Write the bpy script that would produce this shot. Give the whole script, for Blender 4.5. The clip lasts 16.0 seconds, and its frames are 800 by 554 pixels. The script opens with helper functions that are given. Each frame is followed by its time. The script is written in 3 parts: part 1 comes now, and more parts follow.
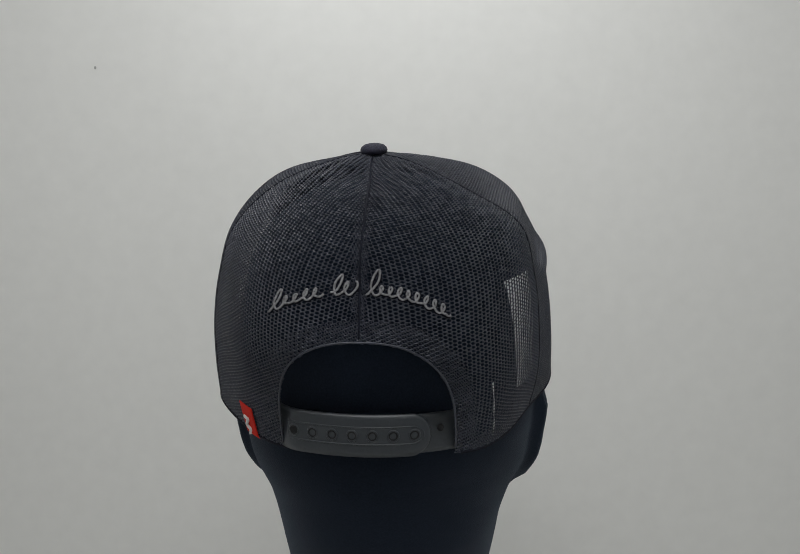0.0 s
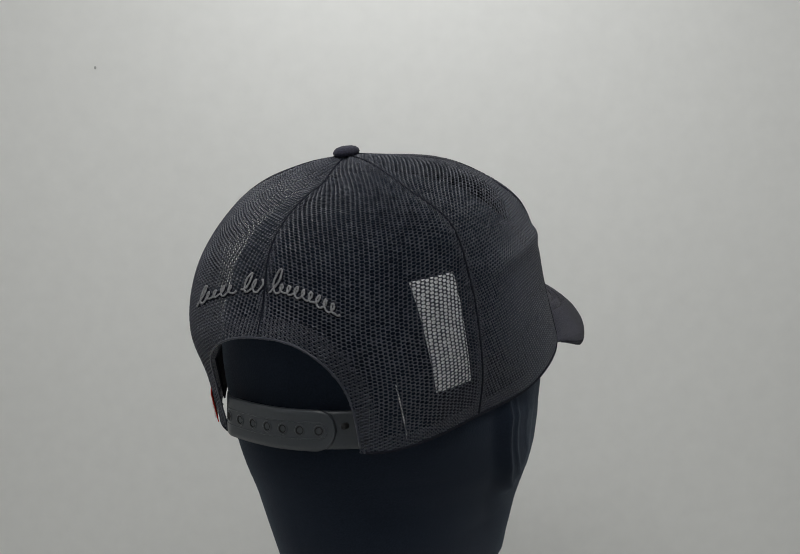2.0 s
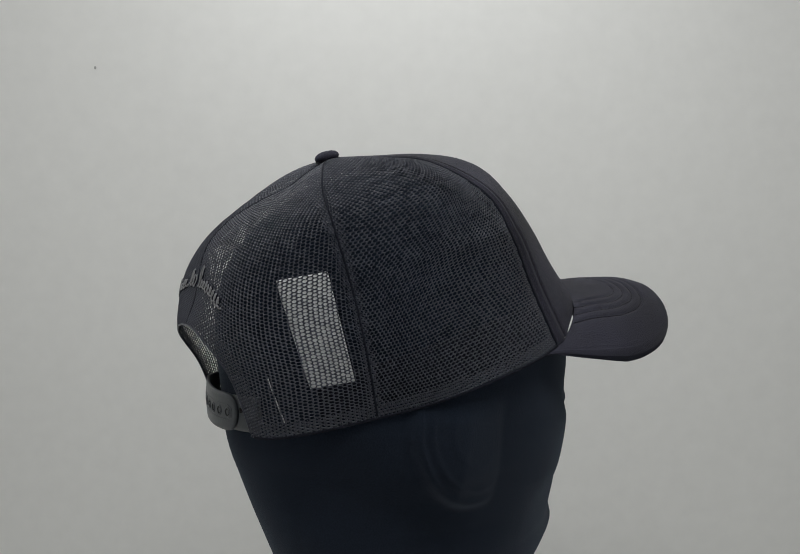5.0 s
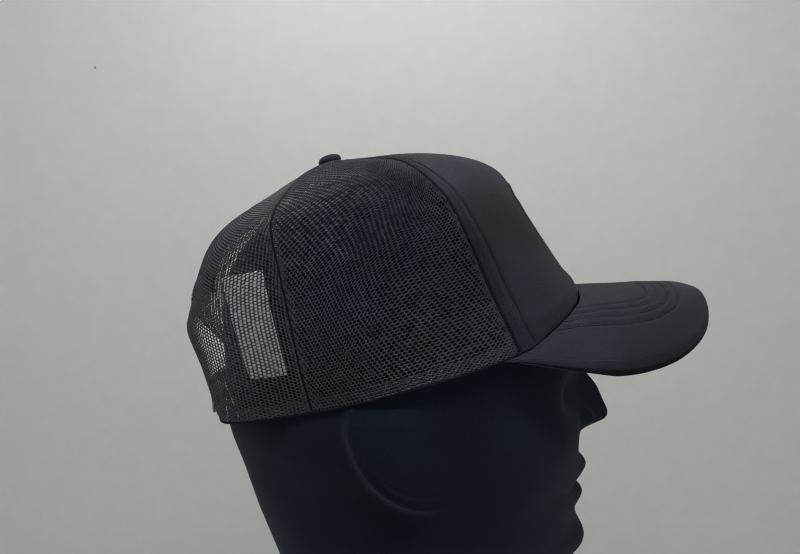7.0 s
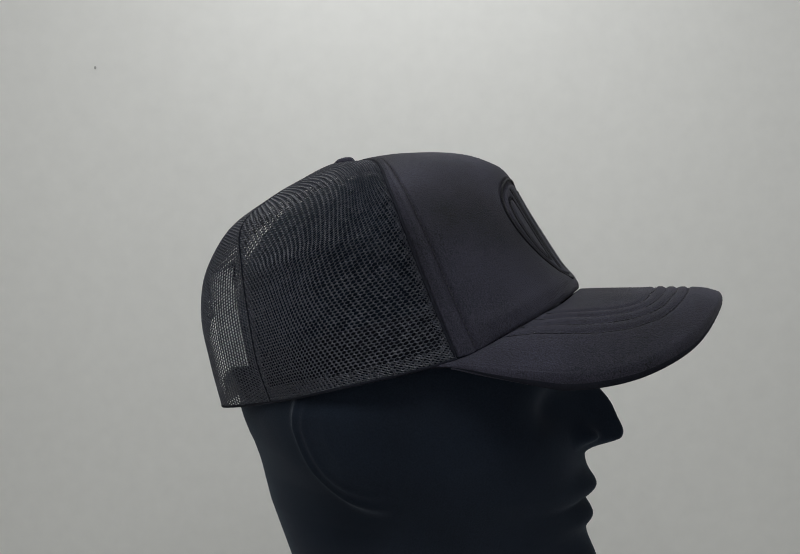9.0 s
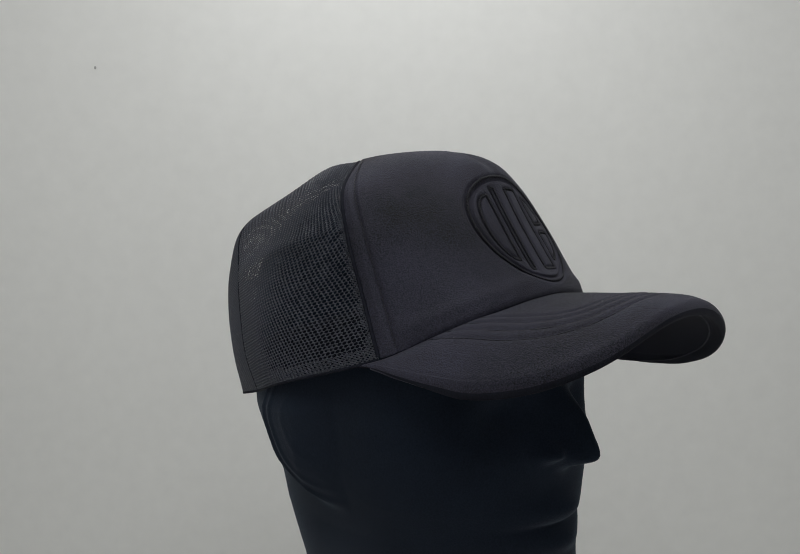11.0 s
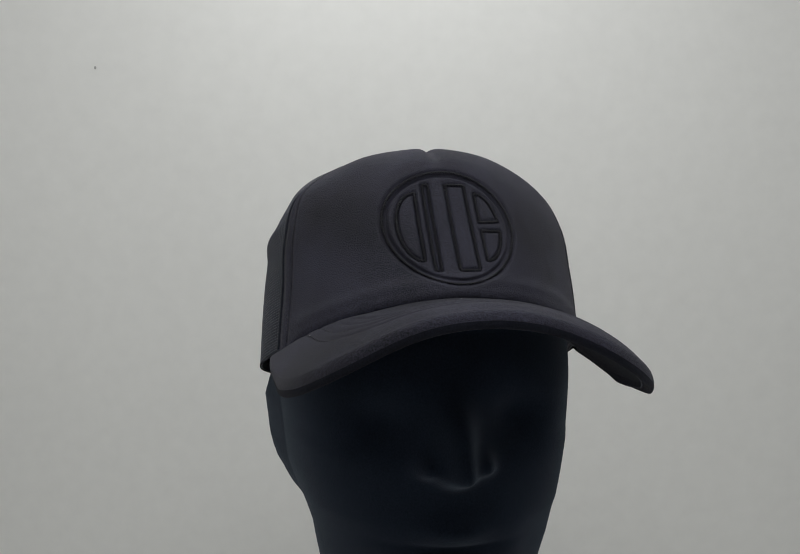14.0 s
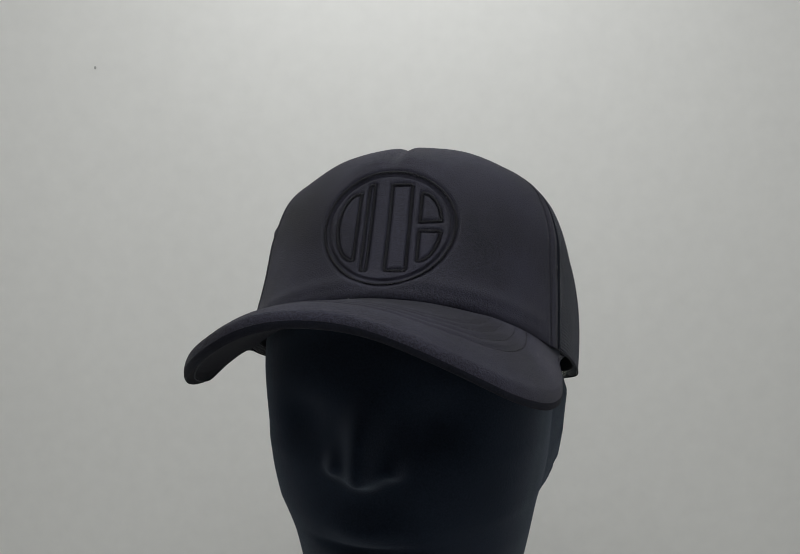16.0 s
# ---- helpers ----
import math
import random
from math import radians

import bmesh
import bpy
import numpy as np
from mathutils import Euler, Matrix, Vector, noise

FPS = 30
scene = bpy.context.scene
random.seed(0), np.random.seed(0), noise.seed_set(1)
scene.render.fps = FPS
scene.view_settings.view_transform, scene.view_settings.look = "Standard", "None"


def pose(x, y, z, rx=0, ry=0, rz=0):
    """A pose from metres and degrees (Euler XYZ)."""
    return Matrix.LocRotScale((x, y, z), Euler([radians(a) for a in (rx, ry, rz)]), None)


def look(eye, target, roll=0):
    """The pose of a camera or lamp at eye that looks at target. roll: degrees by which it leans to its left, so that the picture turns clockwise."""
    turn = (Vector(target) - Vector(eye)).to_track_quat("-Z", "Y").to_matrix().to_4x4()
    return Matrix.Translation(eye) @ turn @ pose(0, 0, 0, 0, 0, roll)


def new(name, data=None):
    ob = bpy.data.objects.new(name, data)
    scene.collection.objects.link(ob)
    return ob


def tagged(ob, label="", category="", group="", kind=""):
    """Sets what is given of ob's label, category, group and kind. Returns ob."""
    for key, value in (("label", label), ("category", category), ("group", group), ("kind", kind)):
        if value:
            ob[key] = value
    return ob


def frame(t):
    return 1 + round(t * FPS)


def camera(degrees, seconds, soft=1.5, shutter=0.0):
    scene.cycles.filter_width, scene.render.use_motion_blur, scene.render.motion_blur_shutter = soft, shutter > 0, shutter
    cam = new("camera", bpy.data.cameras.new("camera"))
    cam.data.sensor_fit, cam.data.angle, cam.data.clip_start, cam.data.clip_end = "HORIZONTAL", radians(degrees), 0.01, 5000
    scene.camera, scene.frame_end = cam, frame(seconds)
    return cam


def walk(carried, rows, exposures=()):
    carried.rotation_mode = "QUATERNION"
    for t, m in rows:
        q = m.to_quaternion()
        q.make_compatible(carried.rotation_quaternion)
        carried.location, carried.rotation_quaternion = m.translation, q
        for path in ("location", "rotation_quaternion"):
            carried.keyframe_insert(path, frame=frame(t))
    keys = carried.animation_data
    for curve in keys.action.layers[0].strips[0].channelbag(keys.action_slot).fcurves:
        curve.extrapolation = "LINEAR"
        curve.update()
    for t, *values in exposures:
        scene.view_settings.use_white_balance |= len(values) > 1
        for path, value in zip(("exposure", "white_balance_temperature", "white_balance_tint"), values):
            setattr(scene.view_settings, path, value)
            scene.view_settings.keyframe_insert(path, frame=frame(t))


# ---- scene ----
from mathutils.bvhtree import BVHTree

EYE = 0.44          # height of the lens over the floor of the light tent
cam = camera(55.63, 16.0, soft=0.55)
walk(cam, [(0.0, pose(-0.00296, -0.44, EYE, 87.60, 0.086, 0)), (16.0, pose(-0.00296, -0.44, EYE, 87.60, 0.086, 0))])

# ---- light ----
world = bpy.data.worlds.new("world")
world.use_nodes = True
world.node_tree.nodes["Background"].inputs[0].default_value = (0.75, 0.8, 0.9, 1)
world.node_tree.nodes["Background"].inputs[1].default_value = 0.05
scene.world = world


def area(name, at, target, sx, sy, watts, colour):
    lamp = bpy.data.lights.new(name, "AREA")
    lamp.shape, lamp.size, lamp.size_y, lamp.energy, lamp.color = "RECTANGLE", sx, sy, watts, colour
    ob = new(name, lamp)
    ob.matrix_world = look(at, target)
    return ob


LED = (0.98, 0.99, 0.985)
area("tent_lamp_back", (-0.01, 0.14, 1.02), (-0.01, 0.32, 0.0), 0.36, 0.16, 1.15, LED)
area("tent_lamp_front", (0.0, -0.43, 1.00), (0.0, 0.05, 0.40), 0.80, 0.14, 2.75, LED)


# ---- materials ----
def material(name, colour, rough, scale=300.0, vary=0.25, bump=0.2, metal=0.0, sheen=0.0, big=14.0, spread=0.0005, sheen_tint=(1, 1, 1), spec=0.5):
    m = bpy.data.materials.new(name)
    m.use_nodes = True
    nt = m.node_tree
    b = nt.nodes["Principled BSDF"]
    co = nt.nodes.new("ShaderNodeTexCoord")
    fine = nt.nodes.new("ShaderNodeTexNoise")
    fine.inputs["Scale"].default_value, fine.inputs["Detail"].default_value = scale, 3
    broad = nt.nodes.new("ShaderNodeTexNoise")
    broad.inputs["Scale"].default_value, broad.inputs["Detail"].default_value = big, 4
    nt.links.new(co.outputs["Object"], fine.inputs["Vector"])
    nt.links.new(co.outputs["Object"], broad.inputs["Vector"])
    add = nt.nodes.new("ShaderNodeMath")
    add.operation = "ADD"
    nt.links.new(fine.outputs["Fac"], add.inputs[0])
    nt.links.new(broad.outputs["Fac"], add.inputs[1])
    ramp = nt.nodes.new("ShaderNodeMapRange")
    ramp.inputs["From Min"].default_value, ramp.inputs["From Max"].default_value = 0.6, 1.4
    ramp.inputs["To Min"].default_value, ramp.inputs["To Max"].default_value = 1 - vary, 1 + vary
    nt.links.new(add.outputs[0], ramp.inputs["Value"])
    mul = nt.nodes.new("ShaderNodeVectorMath")
    mul.operation = "SCALE"
    mul.inputs[0].default_value = colour
    nt.links.new(ramp.outputs[0], mul.inputs["Scale"])
    nt.links.new(mul.outputs[0], b.inputs["Base Color"])
    b.inputs["Roughness"].default_value, b.inputs["Metallic"].default_value = rough, metal
    b.inputs["Sheen Weight"].default_value = sheen
    b.inputs["Specular IOR Level"].default_value = spec
    b.inputs["Sheen Tint"].default_value = (*sheen_tint, 1)
    if bump:
        bp = nt.nodes.new("ShaderNodeBump")
        bp.inputs["Strength"].default_value, bp.inputs["Distance"].default_value = bump, spread
        nt.links.new(fine.outputs["Fac"], bp.inputs["Height"])
        nt.links.new(bp.outputs[0], b.inputs["Normal"])
    return m


PAPER = material("white_backdrop_cloth", (0.80, 0.80, 0.785), 0.9, 60, 0.03, 0.05, big=3, spec=0.2)
TENT = material("white_tent_fabric", (0.78, 0.78, 0.77), 0.9, 80, 0.03, 0.05)
FOAM = material("black_foam_fabric", (0.0256, 0.0254, 0.0405), 0.70, 1500, 1.1, 0.8, sheen=0.03, spread=0.0007, spec=0.20)
NET = material("black_mesh_thread", (0.028, 0.032, 0.050), 0.40, 700, 0.35, 0.0, spec=0.65)
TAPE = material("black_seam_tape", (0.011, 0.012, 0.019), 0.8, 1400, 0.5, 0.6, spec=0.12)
THREAD = material("black_stitch_thread", (0.012, 0.012, 0.017), 0.5, 1500, 0.4, 0.4, spec=0.3)
SILVER = material("grey_embroidery_thread", (0.20, 0.20, 0.21), 0.6, 900, 0.9, 1.0)
FLOCK = material("black_flocked_velvet", (0.0116, 0.0162, 0.0258), 1.0, 1200, 0.4, 0.4, spec=0.03, sheen=0.13, sheen_tint=(0.75, 0.85, 1.0))
PLASTIC = material("dark_grey_snap_plastic", (0.034, 0.0395, 0.047), 0.36, 700, 0.15, 0.15)
# near-black for the shade painted in the snap holes, and for the peg
HOLE = material("black_hole_shade_and_peg", (0.006, 0.006, 0.007), 0.9, 500, 0.2, 0.0)
RED = material("red_woven_label", (0.56, 0.024, 0.014), 0.85, 1500, 0.15, 0.5, spec=0.2)
WHITE = material("white_woven_thread", (0.75, 0.72, 0.70), 0.7, 1500, 0.1, 0.3)
LINT = material("grey_lint", (0.38, 0.38, 0.37), 0.9, 900, 0.2, 0.0)
LABEL = material("white_satin_label", (0.84, 0.84, 0.85), 0.5, 700, 0.06, 0.1)


# ---- helpers of this scene ----
def mesh_of(name, verts, faces, mat, smooth=True):
    me = bpy.data.meshes.new(name)
    me.from_pydata([tuple(v) for v in verts], [], [tuple(f) for f in faces])
    me.materials.append(mat)
    if smooth:
        me.shade_smooth()
    return me


def seat(data):
    """The cap and the head sit turned off the axis, more at the back than at the front."""
    n = len(data.vertices)
    co = np.empty(n * 3)
    data.vertices.foreach_get("co", co)
    co = co.reshape(n, 3)
    x, y = co[:, 0].copy(), co[:, 1].copy()
    k = np.clip((0.040 - y) / 0.140, 0, 1)
    k = k * k * (3 - 2 * k)
    a = -0.095 * k
    co[:, 0] = x * np.cos(a) - y * np.sin(a) - 0.00145
    co[:, 1] = x * np.sin(a) + y * np.cos(a) - 0.0012 + 0.0047 * k
    data.vertices.foreach_set("co", co.ravel())
    return data


def part(name, data, parent, label=""):
    ob = new(name, seat(data))
    ob.parent = parent
    return tagged(ob, label)


def grid_faces(n, m, closed=False, base=0):
    out = []
    for i in range(n if closed else n - 1):
        for j in range(m - 1):
            a, b = base + i * m + j, base + ((i + 1) % n) * m + j
            out.append((a, b, b + 1, a + 1))
    return out


def catmull(points, count):
    """Evenly spaced points along a smooth curve through the given ones."""
    p = np.asarray(points, float)
    p = np.vstack([2 * p[0] - p[1], p, 2 * p[-1] - p[-2]])
    out = []
    for i in range(1, len(p) - 2):
        for t in np.linspace(0, 1, 24, endpoint=False):
            a, b, c, d = p[i - 1:i + 3]
            out.append(0.5 * (2 * b + (c - a) * t + (2 * a - 5 * b + 4 * c - d) * t * t + (3 * b - a - 3 * c + d) * t ** 3))
    out = np.array(out + [p[-2]])
    s = np.concatenate([[0], np.cumsum(np.linalg.norm(np.diff(out, axis=0), axis=1))])
    g = np.linspace(0, s[-1], count)
    return np.stack([np.interp(g, s, out[:, k]) for k in range(out.shape[1])], 1)


def tube(path, radius, sides=6, closed=False):
    """Verts and faces of a thin round cord along a path."""
    path = np.asarray(path, float)
    n = len(path)
    if closed:
        tan = np.roll(path, -1, 0) - np.roll(path, 1, 0)
    else:
        tan = np.gradient(path, axis=0)
    tan /= np.linalg.norm(tan, axis=1)[:, None] + 1e-12
    ref = np.array([0.31, 0.52, 0.79])
    a = np.cross(tan, ref)
    a /= np.linalg.norm(a, axis=1)[:, None] + 1e-12
    b = np.cross(tan, a)
    ang = np.linspace(0, 2 * np.pi, sides, endpoint=False)
    v = path[:, None] + radius * (np.cos(ang)[None, :, None] * a[:, None] + np.sin(ang)[None, :, None] * b[:, None])
    faces = []
    for i in range(n if closed else n - 1):
        for k in range(sides):
            j = (i + 1) % n
            faces.append((i * sides + k, i * sides + (k + 1) % sides, j * sides + (k + 1) % sides, j * sides + k))
    if not closed:
        faces += [tuple(range(sides))[::-1], tuple((n - 1) * sides + k for k in range(sides))]
    return v.reshape(-1, 3), faces


def joined(pieces):
    verts, faces, base = [], [], 0
    for v, f in pieces:
        verts.append(np.asarray(v))
        faces += [tuple(i + base for i in q) for q in f]
        base += len(v)
    return np.vstack(verts), faces


# ---- the light tent ----
def sweep(x0, x1, nx):
    """Floor, round corner and back of the seamless backdrop."""
    prof = [(-1.2 + 1.55 * i / 12, 0.0) for i in range(12)]
    back, r = 0.42, 0.07
    prof += [(back - r + r * math.sin(a), r - r * math.cos(a)) for a in np.linspace(0, math.pi / 2, 24)]
    prof += [(back, r + 1.02 * i / 12) for i in range(1, 13)]
    verts = []
    for i in range(nx):
        x = x0 + (x1 - x0) * i / (nx - 1)
        for k, (y, z) in enumerate(prof):
            w = 0.004 * noise.noise((x * 3.1, y * 2.0, z * 2.7)) if k > 12 else 0.0
            verts.append((x, y - w, z + (w if 12 < k < 36 else 0)))
    return verts, [f[::-1] for f in grid_faces(nx, len(prof))]


v, f = sweep(-0.62, 0.62, 60)
tagged(new("backdrop", mesh_of("backdrop", v, f, PAPER)), "seamless white cloth backdrop sweeping down to the floor", "backdrop", kind="structure")


def slab(name, lo, hi, mat, label, category):
    bm = bmesh.new()
    bmesh.ops.create_cube(bm, size=1)
    for w in bm.verts:
        w.co = [lo[k] + (hi[k] - lo[k]) * (w.co[k] + 0.5) for k in range(3)]
    me = bpy.data.meshes.new(name)
    bm.to_mesh(me)
    me.materials.append(mat)
    return tagged(new(name, me), label, category, kind="structure")


slab("wall_west", (-0.66, -1.2, -0.02), (-0.625, 0.44, 1.09), TENT, "white fabric side wall of the light tent", "wall")
slab("wall_east", (0.625, -1.2, -0.02), (0.66, 0.44, 1.09), TENT, "white fabric side wall of the light tent", "wall")
slab("ceiling", (-0.66, -1.2, 1.092), (0.66, 0.46, 1.12), TENT, "white fabric top of the light tent", "ceiling")
# closes the place behind the lens, unseen; white to bounce fill onto the front
slab("wall_south", (-0.66, -1.04, -0.02), (0.66, -1.002, 1.09), TENT, "unseen white wall behind the lens, added to bounce fill light", "wall")


# ---- the crown of the cap, in millimetres: y forwards, z up from the lens's level ----
BUTTON = (0, -45, 48.5)
PROFILES = [
    catmull([BUTTON, (0.9, -21.7, 50.1), (0.9, 8.1, 52.1), (0.7, 30.7, 51.2), (0.7, 49.9, 46.0), (0.7, 59.7, 37.8), (0.7, 72.6, 15.5), (0, 86.7, -6.8), (0, 99.9, -24.0)], 61),
    catmull([BUTTON, (12.3, -23.5, 49.1), (25.0, 3.4, 49.9), (35.1, 28.5, 44.4), (39.4, 46.7, 28.9), (41.9, 62.7, 7.7), (44.8, 75.7, -14.3), (48.0, 87.9, -32.4)], 61),
    catmull([BUTTON, (17.8, -31.2, 47.6), (42.9, -6.4, 45.0), (70.4, 11.2, 27.0), (77.7, 22.6, 4.0), (78.9, 33.2, -21.3), (81.6, 47.9, -53.0)], 61),
    catmull([BUTTON, (24.7, -41.3, 46.9), (53.3, -25.2, 41.2), (73.5, -16.9, 27.5), (85.2, -21.7, 4.7), (90.0, -25.6, -18.3), (92.3, -20.5, -45.2), (92.9, -12.0, -70.2)], 61),
    catmull([BUTTON, (21.0, -56.6, 41.7), (48.2, -67.8, 26.4), (71.6, -72.1, 10.0), (79.4, -67.4, -13.7), (82.8, -62.3, -37.3), (83.3, -57.4, -61.6), (79.5, -52.3, -81.9)], 61),
    catmull([BUTTON, (10.6, -62.2, 37.4), (27.8, -85.2, 21.6), (39.7, -101.3, 3.6), (47.1, -110.0, -17.5), (50.1, -110.5, -41.7), (51.2, -104.6, -66.3), (49.8, -98.2, -92.0)], 61),
    catmull([BUTTON, (-0.7, -58.4, 40.1), (-1.0, -70.6, 31.5), (-1.9, -89.0, 22.9), (-1.9, -105.8, 11.6), (-2.3, -117.0, -3.1), (-2.1, -122.3, -26.6), (-1.0, -127.9, -46.5), (-0.1, -119.0, -66.4), (0.0, -107.8, -93.1)], 61),
]
# the far side bulges more over the back
BULGED = [
    catmull([BUTTON, (-11.8, -64.5, 39.6), (-30.1, -90.4, 21.6), (-44.2, -107.8, 1.8), (-49.1, -117.6, -18.0), (-52.3, -117.2, -42.6), (-49.8, -107.5, -66.5), (-46.5, -100.6, -91.8)], 61),
    catmull([BUTTON, (-21.1, -57.9, 43.1), (-49.0, -69.4, 30.1), (-70.0, -72.9, 9.2), (-78.2, -68.4, -15.1), (-82.0, -62.5, -38.2), (-82.1, -57.3, -62.0), (-80.6, -53.2, -81.9)], 61),
    catmull([BUTTON, (-22.4, -42.6, 46.1), (-49.5, -36.2, 40.4), (-68.2, -31.0, 25.3), (-76.6, -26.8, 4.2), (-83.0, -23.6, -18.0), (-86.5, -19.4, -44.6), (-87.1, -11.7, -70.8)], 61),
    catmull([BUTTON, (-15.3, -29.6, 48.8), (-41.0, -4.3, 44.7), (-67.4, 14.6, 28.7), (-78.3, 28.5, 6.7), (-80.4, 38.0, -18.9), (-81.1, 47.6, -53.2)], 61),
    catmull([BUTTON, (-10.3, -22.0, 50.6), (-22.1, 6.0, 51.4), (-35.3, 30.4, 45.4), (-41.4, 49.2, 31.5), (-43.7, 66.4, 8.7), (-45.5, 79.3, -12.9), (-48.3, 88.8, -32.2)], 61),
]
RING = np.array(PROFILES + BULGED)


def lean(p):
    """The cap sits a little to one side over the crown."""
    p = np.array(p, float)
    p[..., 0] -= 10.5 * np.exp(-((p[..., 1] + 40) / np.where(p[..., 1] < -40, 45, 78)) ** 2)
    return p


def crown(u, v, out=0.0):
    """Points of the crown in metres. u: 0 front, 2 front seam, 4 back seam, 6 back, and on round to 12; v: 0 at the button, 1 at the rim."""
    u, v = np.broadcast_arrays(np.asarray(u, float), np.asarray(v, float))
    k = np.floor(u).astype(int)
    t = (u - k)[..., None]
    r = np.clip(v, 0, 1) * 60
    j = np.minimum(r.astype(int), 59)
    s = (r - j)[..., None]
    a, b, c, d = (RING[(k + o) % 12, j] * (1 - s) + RING[(k + o) % 12, j + 1] * s for o in (-1, 0, 1, 2))
    p = 0.5 * (2 * b + (c - a) * t + (2 * a - 5 * b + 4 * c - d) * t * t + (3 * b - a - 3 * c + d) * t ** 3)
    # the two foam halves swell on both sides of the front centre seam
    w = np.abs((u + 6) % 12 - 6)
    foam = np.clip((2.0 - w) / 0.15, 0, 1)
    dip = np.exp(-(w / 0.10) ** 2) * np.clip((0.62 - v) / 0.1, 0, 1) * np.clip((v - 0.1) / 0.1, 0, 1)
    # a fold runs across the side panel, and the net is gathered under the button
    m = u % 12
    side = np.clip((m - 2.02) / 0.15, 0, 1) * np.clip((4 - m) / 0.3, 0, 1)
    fold = 2.0 * np.exp(-((v - 0.635) / 0.028) ** 2) - 1.5 * np.exp(-((v - 0.53) / 0.07) ** 2)
    back = np.clip((m - 4) / 0.2, 0, 1) * np.clip((8 - m) / 0.2, 0, 1)
    pleat = 0.5 * np.sin(5 * math.pi * m) * np.exp(-((v - 0.22) / 0.10) ** 2)
    q = lean(p)
    mid = np.array([-4.0, -15.0, -40.0])
    way = q - mid
    way /= np.linalg.norm(way, axis=-1)[..., None]
    q = q + way * (1.2 * foam - 2.6 * dip * foam + side * fold + back * pleat + out)[..., None]
    return q / 1000 + np.array([0, 0, EYE])


def M(x, y, z):
    return np.array([x, y, z]) / 1000 + np.array([0, 0, EYE])


ARCH = (-2.0, 39.8, -80.0, 39.0)


def in_arch(p, grow=0.0):
    x, y, z = p[..., 0] * 1000, p[..., 1] * 1000, (p[..., 2] - EYE) * 1000
    r = np.abs((x - ARCH[0]) / (ARCH[1] + grow)) ** 2.5 + np.clip((z - ARCH[2]) / (ARCH[3] + grow), 0, None) ** 2.5
    return (r < 1) & (y < -60)


uu = np.linspace(0, 12, 241)[:-1]
vv = np.linspace(0, 1, 81)
SHELL = crown(uu[:, None], vv[None, :])
TREE = BVHTree.FromPolygons([Vector(p) for p in SHELL.reshape(-1, 3)], grid_faces(240, 81, True))


def on_shell(p, out=0.0):
    """The nearest place of the crown to p, moved outwards (mm)."""
    q, n, _, _ = TREE.find_nearest(Vector(p))
    c = Vector((-0.004, -0.015, EYE - 0.04))
    if n.dot(q - c) < 0:
        n = -n
    return np.array(q + n * out / 1000)


cap = tagged(new("trucker_cap"), "black trucker cap with mesh back and foam front", "cap")


